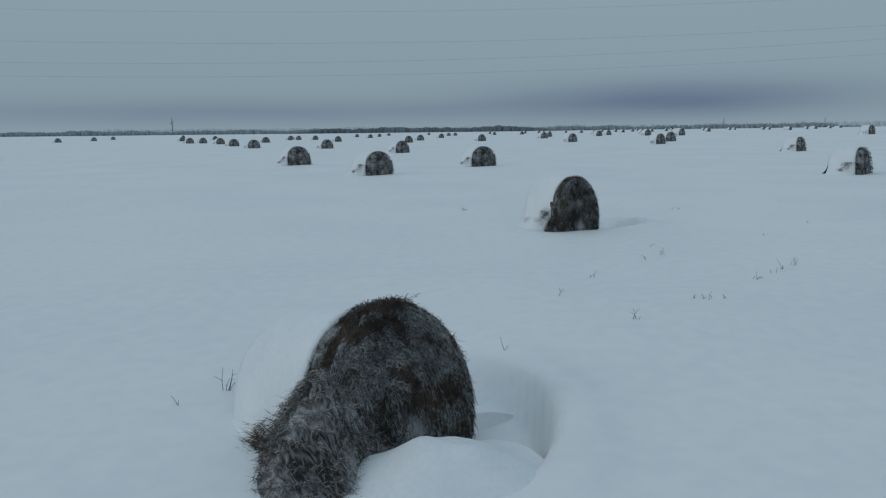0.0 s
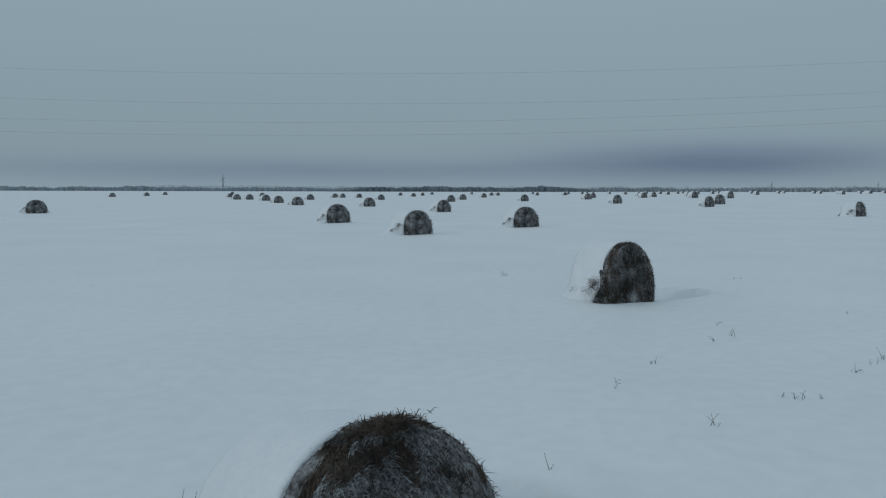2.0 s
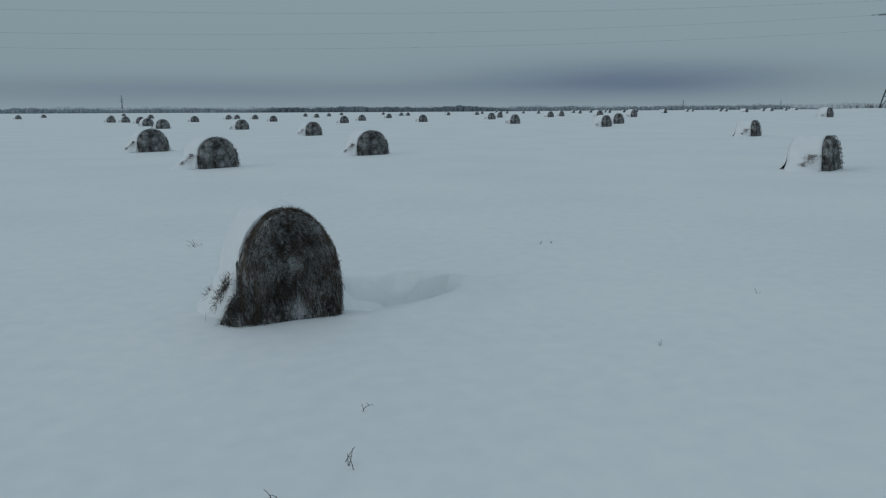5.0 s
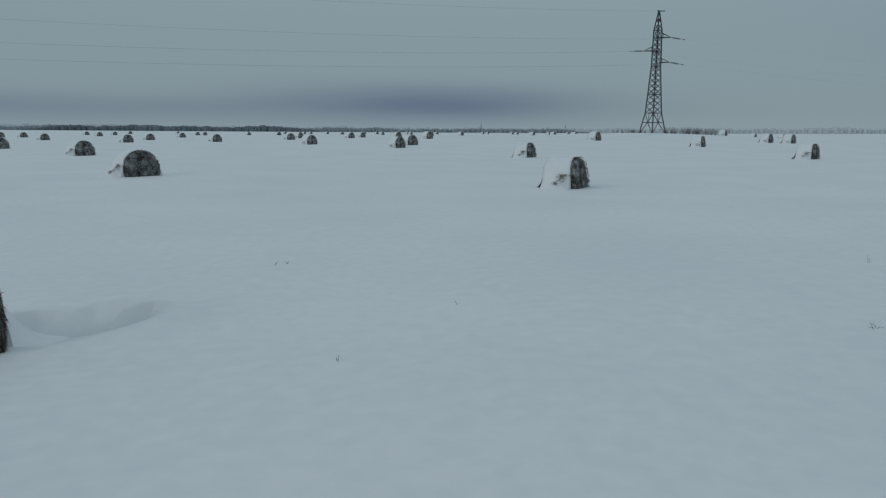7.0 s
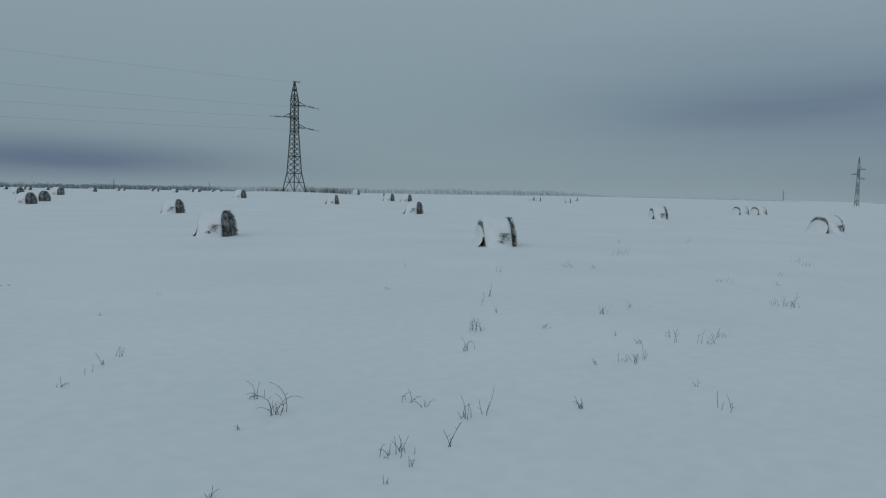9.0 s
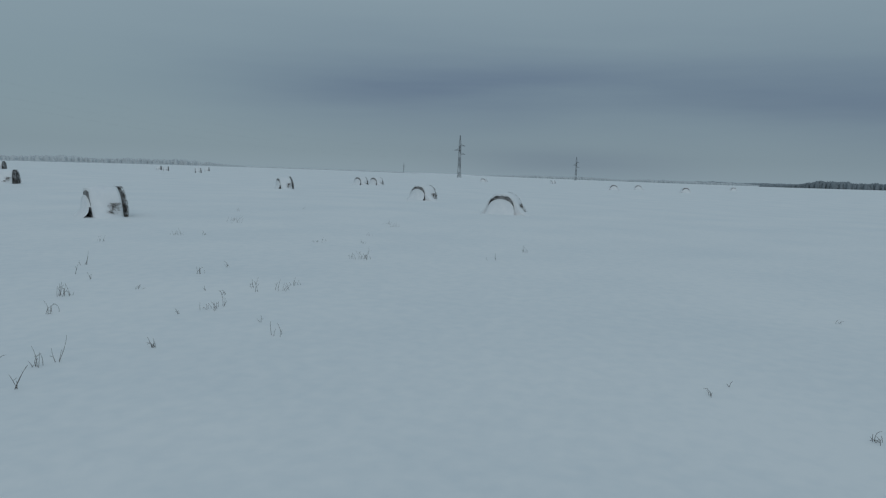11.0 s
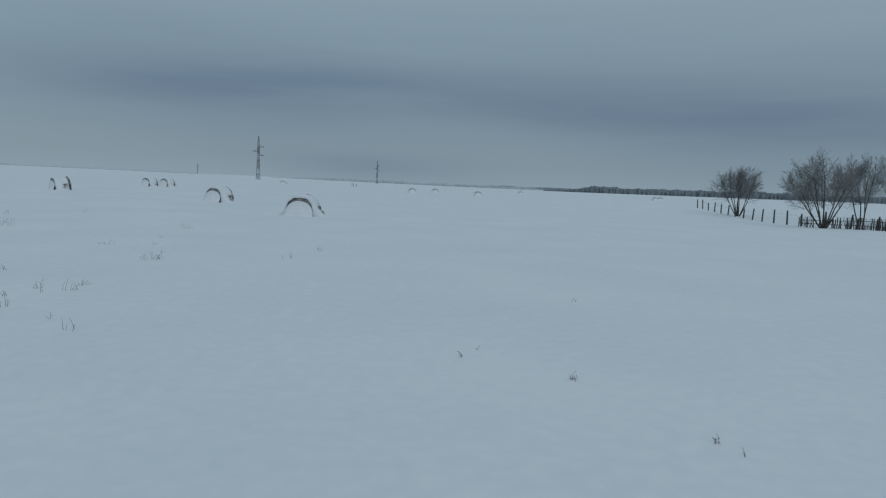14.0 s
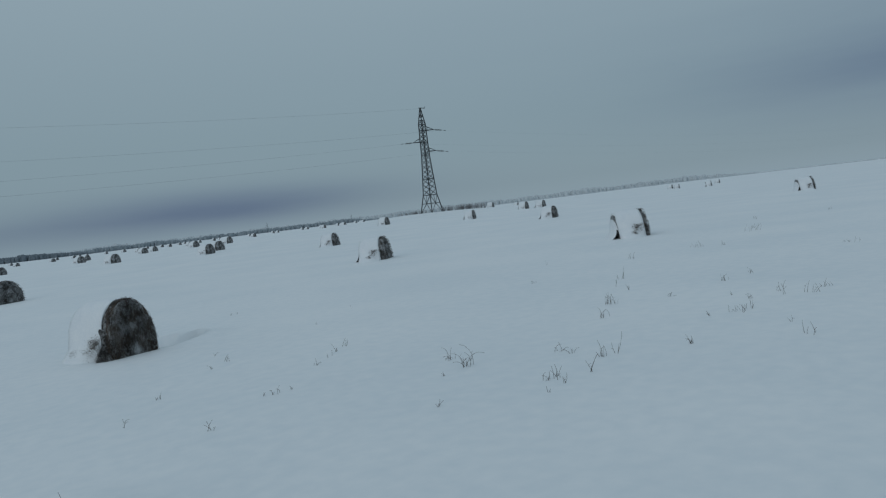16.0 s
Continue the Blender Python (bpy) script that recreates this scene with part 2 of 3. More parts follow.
def hay_roll(rings, segs, seed, rough):
    """The roll: curved side and two coiled end faces, lumpy and slightly slumped."""
    bm = bmesh.new()
    rows = []
    profile = [(0.02, -0.5), (0.25, -0.515), (0.5, -0.52), (0.72, -0.51), (0.9, -0.49), (1.0, -0.44)]
    profile += [(1.0 + 0.012 * math.sin(i * 2.3), -0.44 + 0.88 * i / rings) for i in range(1, rings)]
    profile += [(1.0, 0.44), (0.9, 0.49), (0.6, 0.505), (0.3, 0.51), (0.02, 0.5)]
    for r, y in profile:
        row = []
        for j in range(segs):
            a = 2 * math.pi * j / segs
            x, z = math.sin(a) * r, math.cos(a) * r
            p = Vector((x * 3 + seed, y * 4, z * 3))
            k = 1 + rough * noise.noise(p) + 0.6 * rough * noise.noise(p * 3.1)
            push = rough * 0.5 * noise.noise(p * 2.3 + Vector((9, 4, 1)))
            row.append(bm.verts.new((x * RADIUS * k, (y + push * r) * LENGTH, AXLE + z * RADIUS * k * (1.0 if z < 0 else 0.985))))
        rows.append(row)
    for a, b in zip(rows, rows[1:]):
        for j in range(segs):
            k = (j + 1) % segs
            bm.faces.new((a[j], a[k], b[k], b[j]))
    bm.faces.new(rows[0][::-1])
    bm.faces.new(rows[-1])
    bmesh.ops.recalc_face_normals(bm, faces=bm.faces)
    return bm


def snow_cap(segs, rows, seed, first=-0.36, last=0.445):
    """A drift over the curved side, bell-shaped across, from behind the front rim to short of the rear rim."""
    bm = bmesh.new()
    grid = []
    for i in range(rows + 1):
        v = i / rows
        y = (first + (last - first) * v) * LENGTH
        edge = min(1.0, v * 1.7, (1 - v) * 4.0)
        edge = edge * edge * (3 - 2 * edge)
        row = []
        for j in range(segs + 1):
            u = -1 + 2 * j / segs
            x = math.copysign(abs(u) ** 1.25, u) * (2.3 if u < 0 else 1.8)
            wob = noise.noise((x * 1.6 + seed, y * 1.8, 1.0))
            bell = (AXLE + RADIUS) * 0.97 * math.exp(-(abs(x) / (1.02 if x < 0 else 0.95)) ** 2.6) * (0.55 + 0.45 * edge if abs(x) < 0.6 else (0.12 + 0.88 * edge if v < 0.5 else 0.75 + 0.25 * edge)) - 0.10
            bell += 0.05 * wob - 0.25 * max(0.0, abs(x) - 1.2) * (1 - edge)
            hug = -9.0
            if abs(x) < RADIUS * 1.06:
                hug = AXLE + math.sqrt((RADIUS * 1.06) ** 2 - x * x) - 0.06 * RADIUS * max(0.0, 1 - abs(x) / RADIUS) + 0.015 + 0.075 * edge + 0.015 * wob
            row.append(bm.verts.new((x, y + 0.05 * noise.noise((u * 6, seed, v * 3)), max(bell, hug))))
        grid.append(row)
    for a, b in zip(grid, grid[1:]):
        for j in range(segs):
            bm.faces.new((a[j], a[j + 1], b[j + 1], b[j]))
    for row, dy in ((grid[0], 0.05), (grid[-1], -0.05)):
        lip = [bm.verts.new((v.co.x, v.co.y + dy, v.co.z - 0.12 if abs(v.co.x) < 0.66 else -0.35)) for v in row]
        for j in range(segs):
            bm.faces.new((row[j], row[j + 1], lip[j + 1], lip[j]))
    bmesh.ops.recalc_face_normals(bm, faces=bm.faces)
    return bm


def snow_plaster(seed):
    """Drift packed against the windward end face, leaving the rim bare."""
    bm = bmesh.new()
    grid = []
    for i in range(9):
        v = i / 8
        row = []
        for j in range(15):
            u = -1 + 2 * j / 14
            x = u * RADIUS * (0.90 + 0.25 * v)
            top = AXLE + RADIUS * 0.72 * math.sqrt(max(0, 1 - (0.97 * u) ** 2))
            z = top * (1 - v) ** 1.5 - 0.12 * v
            y = LENGTH * 0.535 + 0.75 * v * v + 0.03 * v + 0.03 * noise.noise((u * 2 + seed, v * 3, 5))
            row.append(bm.verts.new((x, y, z)))
        grid.append(row)
    for a, b in zip(grid, grid[1:]):
        for j in range(14):
            bm.faces.new((a[j], b[j], b[j + 1], a[j + 1]))
    inner = [bm.verts.new((v.co.x, LENGTH * 0.44, v.co.z - 0.03)) for v in grid[0]]
    for j in range(14):
        bm.faces.new((inner[j], grid[0][j], grid[0][j + 1], inner[j + 1]))
    bmesh.ops.recalc_face_normals(bm, faces=bm.faces)
    return bm


def straw_coat(count, seed, length, width, face_only=False, rim_only=False, bare=-0.04):
    """Loose stalks lying round the coil of the end face and bristling from the rim."""
    rnd = random.Random(seed)
    verts, faces = [], []
    for _ in range(count):
        rim = rim_only or (not face_only and rnd.random() < 0.45)
        a = rnd.uniform(-2.2, 2.2)
        s = length * rnd.uniform(0.4, 1.3)
        if rim:
            p = Vector((math.sin(a) * RADIUS, rnd.uniform(-0.52, -0.31) * LENGTH, AXLE + math.cos(a) * RADIUS))
            out = Vector((math.sin(a), -0.5, math.cos(a)))
            s *= 0.6
        else:
            r = RADIUS * math.sqrt(rnd.random()) * 0.98
            p = Vector((math.sin(a) * r, -0.525 * LENGTH, AXLE + math.cos(a) * r))
            out = Vector((0, -1, 0))
            if face_only and p.z < AXLE + 0.12 + 0.1 * noise.noise((p.x * 4, seed, 0.0)) and rnd.random() < 0.65:
                continue
            if face_only and noise.noise((p.x * 5 + seed, p.z * 5, 2.0)) + 0.5 * noise.noise((p.x * 13, p.z * 13, seed)) < bare:
                continue
            s *= 0.75
        around = Vector((math.cos(a), 0, -math.sin(a)))
        down = Vector((0, 0, -1))
        if p.z < AXLE + 0.1 * RADIUS and rnd.random() < (0.75 if rim else 0.4):
            around, s = around * 0.25 + Vector((0, 0, -1.6)) * 1.0, s * 1.25
            turn_way = 1
        else:
            turn_way = rnd.choice((-1, 1))
        d = around * turn_way * rnd.uniform(0.3, 1) + out * rnd.uniform(0.0, 0.22 if rim else 0.16) + down * rnd.uniform(0, 0.6)
        d += Vector([rnd.uniform(-0.42, 0.42) for _ in range(3)])
        d.normalize()
        side = d.cross(Vector([rnd.uniform(-1, 1) for _ in range(3)])).normalized() * width * rnd.uniform(0.6, 1.3)
        mid = p + d * s * 0.55 + Vector((rnd.uniform(-1, 1), 0, rnd.uniform(-1, 0.8))) * s * 0.16
        tip = p + d * s + down * s * rnd.uniform(0.05, 0.3)
        n = len(verts)
        verts += [p - side, p + side, mid + side * 0.8, mid - side * 0.8, tip]
        faces += [(n, n + 1, n + 2, n + 3), (n + 3, n + 2, n + 4)]
    return verts, faces


def flank_hay(count, seed, width):
    """Wisps where the snow on the side has blown thin."""
    rnd = random.Random(seed)
    spots = [(rnd.uniform(-0.42, 0.30), rnd.uniform(0.16, 0.50), rnd.uniform(0.04, 0.10)) for _ in range(5)]
    verts, faces = [], []
    for _ in range(count):
        y, z, r = rnd.choice(spots)
        z += rnd.gauss(0, r * 0.6)
        x = -1.02 * max(0.05, -math.log(min(0.98, max(0.12, (z + 0.10) / 1.01)))) ** (1 / 2.6)
        p = Vector((x + 0.03, (y + rnd.gauss(0, r)) * LENGTH, z))
        d = Vector((rnd.uniform(-0.6, 0.0), rnd.uniform(-1, 1), rnd.uniform(-0.8, 0.5))).normalized()
        side = d.orthogonal().normalized() * width * 1.2
        q = p + d * rnd.uniform(0.05, 0.14)
        n = len(verts)
        verts += [p - side, p + side, q]
        faces.append((n, n + 1, n + 2))
    return verts, faces


def make_bale(name, label, rings, segs, seed, rough, straws, straw_len, straw_width, first=-0.36, last=0.445, frost=0.9, bare=-0.04):
    bale = thing(name, label, "hay bale", "round hay bales in the field")
    piece("hay_roll", mesh("hay_roll", hay_roll(rings, segs, seed, rough), HAY), bale, "frosted dark hay coiled into a roll")
    piece("snow_cap", mesh("snow_cap", snow_cap(36, 10, seed, first, last), PACKED), bale, "wind-blown snow over the side")
    piece("snow_plaster", mesh("snow_plaster", snow_plaster(seed), PACKED), bale, "snow packed against the end")
    v, f = straw_coat(straws, seed, straw_len, straw_width)
    piece("loose_straw", raw_mesh("loose_straw", v, f, STRAW), bale, "ragged brown stalks", "stuff")
    v, f = straw_coat(int(straws * frost), seed + 50, straw_len * 0.8, straw_width * 1.1, face_only=True, bare=bare)
    piece("frosted_straw", raw_mesh("frosted_straw", v, f, FROST), bale, "stalks white with rime", "stuff")
    v, f = flank_hay(straws // 8 + 60 if straws < 2000 or straws > 30000 else straws // 22, seed + 9, straw_width)
    piece("exposed_hay", raw_mesh("exposed_hay", v, f, STRAW), bale, "dark hay showing through the drift", "stuff")
    return bale


def stand(x, y, turn, sink=0.0, tilt=0.0):
    return pose(x, y, field_z(x, y) - sink, tilt, 0, turn)


bale_near = make_bale("hay_bale", "frosted round hay bale half buried in drifted snow", 10, 72, 1.0, 0.05, 27000, 0.095, 0.0024, -0.34, 0.56, 1.2, -0.16)
bale_near.matrix_basis = stand(*BALE_A, 44, 0.22, -16)
bale_near.scale = (0.82, 0.90, 0.90)
shaggy = straw_coat(4500, 77, 0.13, 0.0026, rim_only=True)
piece("shaggy_rim", raw_mesh("shaggy_rim", *shaggy, STRAW), bale_near, "long brown stalks hanging off the rim", "stuff")


def top_tuft(count, seed):
    """A ragged tuft of hay standing up on the crown of the near rim."""
    rnd = random.Random(seed)
    verts, faces = [], []
    for _ in range(count):
        p = Vector((rnd.gauss(0.02, 0.09), rnd.uniform(-0.56, -0.34) * LENGTH, AXLE + RADIUS * 0.955 + rnd.uniform(-0.03, 0.035)))
        d = Vector((rnd.uniform(-1, 1), rnd.uniform(-0.6, 0.6), rnd.uniform(-0.1, 0.75))).normalized()
        side = d.cross(Vector([rnd.uniform(-1, 1) for _ in range(3)])).normalized() * 0.0026
        size = rnd.uniform(0.04, 0.11)
        mid = p + d * size * 0.6
        tip = p + d * size + Vector((0, 0, -0.3 * size))
        n = len(verts)
        verts += [p - side, p + side, mid + side * 0.8, mid - side * 0.8, tip]
        faces += [(n, n + 1, n + 2, n + 3), (n + 3, n + 2, n + 4)]
    return verts, faces


piece("hay_tuft", raw_mesh("hay_tuft", *top_tuft(2600, 5), STRAW), bale_near, "dark hay tuft on the crown", "stuff")


def mound(name, mat, parent, wx, wy, rx, ry, height, seed, label, straws=0):
    """A lumpy heap in world metres, kept as a part of its thing."""
    back = parent.matrix_basis.inverted()
    verts, faces = [], []
    rings, segs = 12, 36
    base = field_z(wx, wy)
    for i in range(rings + 1):
        r = i / rings
        for j in range(segs):
            a = 2 * math.pi * j / segs
            k = 1 + 0.22 * noise.noise((math.cos(a) * 1.5 + seed, math.sin(a) * 1.5, 2.0))
            x, y = wx + rx * r * k * math.cos(a), wy + ry * r * k * math.sin(a)
            z = base + height * (math.cos(math.pi * r) * 0.5 + 0.5) * (1 + 0.3 * noise.noise((x * 4, y * 4, seed))) - 0.06 * r
            verts.append(back @ Vector((x, y, z)))
    for i in range(rings):
        for j in range(segs):
            k = (j + 1) % segs
            faces.append((i * segs + j, i * segs + k, (i + 1) * segs + k, (i + 1) * segs + j))
    heap = piece(name, raw_mesh(name, verts, faces, mat, True), parent, label)
    if straws:
        rnd = random.Random(seed)
        for mat_of, share in ((STRAW, 0.66), (FROST, 0.34)):
            sv, sf = [], []
            for _ in range(int(straws * share)):
                ring = int(rings * math.sqrt(rnd.uniform(0.01, 0.95)))
                p = verts[ring * segs + rnd.randrange(segs)] + Vector([rnd.uniform(-0.05, 0.05) for _ in range(2)] + [rnd.uniform(-0.02, 0.02)])
                d = Vector([rnd.uniform(-0.6, 0.6), rnd.uniform(-0.6, 0.4), rnd.uniform(-1.0, 0.1)]).normalized()
                side = d.orthogonal().normalized() * 0.0021
                q = p + d * rnd.uniform(0.03, 0.10)
                n = len(sv)
                sv += [p - side, p + side, q]
                sf.append((n, n + 1, n + 2))
            piece("loose_straw", raw_mesh("loose_straw", sv, sf, mat_of), heap, "", "stuff")


bpy.context.view_layer.update()
mound("hay_spill", HAY, bale_near, -0.78, 4.24, 0.48, 0.92, 0.50, 3.0, "hay slumped off the roll", 26000)
mound("snow_drift", PACKED, bale_near, 0.0, 3.86, 0.80, 0.56, 0.22, 6.0, "snow drifted against the face")
bale_second = make_bale("hay_bale", "dark frosted round bale beside a wind-scoured hollow", 8, 56, 4.0, 0.09, 11000, 0.125, 0.0028, -0.36, 0.52, 0.8, 0.0)
bale_second.matrix_basis = stand(*BALE_B, 23, 0.05, -6) @ Matrix.Diagonal((0.63, 1.0, 1.0, 1.0))
bpy.context.view_layer.update()
mound("hay_spill", HAY, bale_second, 2.10, 13.66, 0.24, 0.30, 0.30, 11.0, "hay slumped at the foot", 5000)
bale_mid = make_bale("hay_bale", "round hay bale capped with snow in the open field", 6, 40, 8.0, 0.05, 900, 0.13, 0.006, -0.36, 0.48)
bale_far = make_bale("hay_bale", "distant snow-capped round hay bale", 4, 28, 12.0, 0.05, 150, 0.15, 0.010, -0.36, 0.48)


placed = {}


def bale(x, y, turn=37.0, sink=0.0):
    """One more bale, of the kind that suits its distance."""
    kind = bale_mid if math.hypot(x, y) < 75 else bale_far
    turn += 7 * math.sin(x * 1.7 + y)
    x, y = x - 0.6 * math.sin(radians(turn)), y + 0.6 * math.cos(radians(turn))
    m = stand(x, y, turn, sink, -5 + 2 * math.sin(y))
    if kind.name not in placed:
        placed[kind.name] = True
        kind.matrix_basis = m
        return kind
    return copy_thing(kind, m)


bale(23.0, 18.2, 47)
bale(-2.9, 32.2)
bale(17.4, 29.1)
bale(36.9, 6.0, 84)
bale(2.2, 38.3)
bale(-8.6, 42.1)
bale(49.4, 13.7, 64)
bale(27.8, 54.9)
bale(-3.7, 63.9)
bale(46.0, 46.3)
bale(59.4, 29.5, 50)
bale(22.9, 74.4)
bale(-13.6, 82.6)
bale(25.9, 80.5)
bale(53.2, 67.4)
bale(16.2, 88.6)
bale(-23.7, 88.2)
bale(86.5, 32.6, 62)
bale(90.4, 31.9, 62)
bale(51.5, 85.2)
bale(73.1, 75.7)
bale(71.3, 77.5)
bale(-30.6, 103.1)
bale(-5.5, 112.3)
bale(6.1, 112.2)
bale(36.4, 108.1)
bale(17.8, 125.1)
bale(-39.1, 123.7)
bale(36.0, 124.7)
bale(-4.5, 137.3)
bale(-20.5, 137.4)
bale(-34.6, 137.4)
bale(91.4, 109.4)
bale(30.8, 140.2)
bale(143.9, 2.0, 95)
bale(144.2, -11.5, 95)
bale(-46.8, 137.4)
bale(-49.4, 137.4)
bale(22.6, 151.0)
bale(36.2, 155.1)
bale(164.8, -3.2, 95)
bale(-0.6, 176.6)
bale(-32.1, 176.7)
bale(-36.3, 176.7)
bale(-38.3, 176.7)
bale(149.6, 106.9)
bale(-65.5, 177.0)
bale(191.2, 37.0, 84)
bale(184.8, -62.1, 95)
bale(92.4, 176.1)
bale(-96.8, 177.0)
bale(193.5, -66.7, 95)
bale(-21.4, 206.2)
bale(176.9, 113.3)
bale(94.1, 192.4)
bale(-66.8, 206.4)
bale(76.9, 205.5)
bale(-102.3, 206.5)
bale(231.2, -32.7, 95)
bale(111.1, 212.9)
bale(1.7, 247.3)
bale(4.0, 247.3)
bale(17.7, 247.3)
bale(-22.5, 247.4)
bale(27.3, 247.3)
bale(-30.4, 247.6)
bale(123.6, 221.0)
bale(63.9, 252.4)
bale(-116.2, 248.1)
bale(80.6, 274.0)
bale(125.0, 258.4)
bale(55.0, 283.0)
bale(140.5, 253.0)
bale(-24.1, 309.3)
bale(132.9, 289.3)
bale(75.1, 309.5)
bale(54.6, 316.7)
bale(43.1, 320.7)
bale(37.1, 322.8)
bale(109.5, 339.5)
bale(135.7, 330.3)
bale(78.3, 350.4)
bale(107.7, 394.0)
bale(-36.0, 55.3)
bale(-112.7, 305.6)
bale(21.5, 329.3)
bale(-6.8, 321.0)
bale(40.3, 189.0)
bale(48.8, 173.5)
bale(58.1, 176.4)
bale(46.0, 326.8)
bale(48.8, 326.4)
bale(85.0, 318.9)
bale(91.2, 317.2)
bale(93.8, 298.5)
bale(103.9, 313.2)
bale(113.7, 309.8)
bale(123.5, 306.0)
bale(135.7, 300.8)
bale(143.3, 279.6)
bale(157.9, 289.8)
bale(120.4, 134.2)
bale(133.9, 140.0)
bale(162.4, 118.2)
bale(133.7, 87.6)
bale(228.1, 21.3)


# ---- pylons and wires ----
def pylon_parts(parent, thick):
    """A lattice tower seen on its edge: four legs, crossed bracing, three arms and their insulators."""
    prof = [(0.0, 2.10), (1.8, 1.72), (3.4, 1.32), (6.5, 1.08), (11.0, 0.76), (16.9, 0.66), (20.0, 0.06)]

    def half(z):
        for (a, wa), (b, wb) in zip(prof, prof[1:]):
            if z <= b:
                return wa + (wb - wa) * (z - a) / (b - a)
        return 0.06

    def corner(i, z):
        a = math.pi / 2 * i
        return Vector((half(z) * math.cos(a), half(z) * math.sin(a), z))

    for i in range(4):
        v, f = [], []
        for (a, _), (b, _) in zip(prof, prof[1:]):
            bar(v, f, corner(i, a), corner(i, b), thick * 1.4)
        piece("leg", raw_mesh("leg", v, f, STEEL), parent)
    cuts = [3.4, 4.5, 5.5, 6.5, 7.4, 8.3, 9.2, 10.1, 11.0, 11.8, 12.6, 13.4, 14.2, 15.0, 15.8, 16.9, 17.9, 18.9]
    v, f = [], []
    for i in range(4):
        j = (i + 1) % 4
        for a, b in zip(cuts, cuts[1:]):
            bar(v, f, corner(i, a), corner(j, b), thick * 0.6)
            bar(v, f, corner(j, a), corner(i, b), thick * 0.6)
        for z in (1.8, 3.4, 6.5, 11.0, 13.4, 15.8, 16.9):
            bar(v, f, corner(i, z), corner(j, z), thick * 0.8)
        mid0 = (corner(i, 1.8) + corner(j, 1.8)) / 2
        top = (corner(i, 3.4) + corner(j, 3.4)) / 2
        for k in (i, j):
            bar(v, f, corner(k, 0), mid0, thick * 0.7)
            bar(v, f, corner(k, 3.4), mid0, thick * 0.7)
        bar(v, f, mid0, top, thick * 0.5)
    piece("bracing", raw_mesh("bracing", v, f, STEEL), parent)
    v, f = [], []
    bar(v, f, (-0.3, 0, 20.05), (0.9, 0, 19.9), thick)
    bar(v, f, (0.9, 0, 19.9), (0.9, 0, 20.2), thick * 0.6)
    piece("peak", raw_mesh("peak", v, f, STEEL), parent)
    for side, z in ((1, 15.7), (-1, 13.6), (1, 11.7)):
        v, f = [], []
        tip = Vector((side * 2.1, 0, z))
        for y in (-0.45, 0.45):
            bar(v, f, (side * 0.4, y, z), tip, thick)
            bar(v, f, (side * 0.5, y, z + 0.8), tip, thick * 0.6)
            bar(v, f, (side * 0.9, y * 0.72, z), (side * 0.9, y * 0.72, z + 0.55), thick * 0.5)
        bar(v, f, (side * 1.2, -0.24, z), (side * 1.2, 0.24, z), thick * 0.6)
        arm = piece("arm", raw_mesh("arm", v, f, STEEL), parent)
        v, f = [], []
        drop = -0.36 if side > 0 else 0.02
        start, end = tip + Vector((side * 0.25, 0, drop * 0.15)), tip + Vector((side * 1.5, 0, drop * 0.85))
        for k in range(12):
            a, b = start.lerp(end, k / 12), start.lerp(end, (k + 0.55) / 12)
            bar(v, f, a, b, 0.17, 0.12, 6)
        hook = tip + Vector((side * 2.3, 0, drop * 1.25))
        bar(v, f, tip, hook, 0.03)
        bar(v, f, end.lerp(hook, 0.5), hook, 0.07, 0.05, 5)
        piece("insulator", raw_mesh("insulator", v, f, GLASS), arm, "dark insulator string")


def plain_pylon(parent, thick):
    v, f = [], []
    prof = [(0, 0.95), (3.4, 0.72), (11, 0.52), (16.9, 0.45), (20.8, 0.05)]
    for i in range(4):
        c, s = math.cos(math.pi / 2 * i), math.sin(math.pi / 2 * i)
        c2, s2 = math.cos(math.pi / 2 * (i + 1)), math.sin(math.pi / 2 * (i + 1))
        for (a, wa), (b, wb) in zip(prof, prof[1:]):
            bar(v, f, (wa * c, wa * s, a), (wb * c, wb * s, b), thick)
            bar(v, f, (wa * c, wa * s, a), (wb * c2, wb * s2, b), thick * 0.6)
            bar(v, f, (wa * c2, wa * s2, a), (wb * c, wb * s, b), thick * 0.6)
    piece("lattice", raw_mesh("lattice", v, f, HAZED_STEEL), parent)
    for side, z in ((1, 15.7), (-1, 13.6), (1, 11.7)):
        v, f = [], []
        bar(v, f, (0, 0, z), (side * 2.6, 0, z - 0.1), thick * 1.3)
        bar(v, f, (0, 0, z + 0.9), (side * 2.2, 0, z), thick * 0.7)
        piece("arm", raw_mesh("arm", v, f, HAZED_STEEL), parent)


pylon = thing("lattice_pylon", "grey steel lattice power pylon with three arms", "pylon", "pylons of the power line")
pylon_parts(pylon, 0.09)
PYLON_Z = ground_z(*PYLON) - 0.05
pylon.matrix_basis = pose(*PYLON, PYLON_Z, 0, 0, -34.8)


def polar(az, d):
    return d * math.sin(radians(az)), d * math.cos(radians(az))


far_pylon = thing("lattice_pylon", "distant steel lattice power pylon", "pylon", "pylons of the power line")
plain_pylon(far_pylon, 0.16)
far_spots = ((77.0, 345, -77), (86.4, 620, -86), (-21.0, 900, 20), (21.5, 1500, -20), (28.2, 1700, -28), (72.5, 1500, -70))
for k, (az, d, turn) in enumerate(far_spots):
    x, y = polar(az, d)
    m = pose(x, y, ground_z(x, y) - 0.1, 0, 0, turn)
    if k == 0:
        far_pylon.matrix_basis = m
    else:
        copy_thing(far_pylon, m)


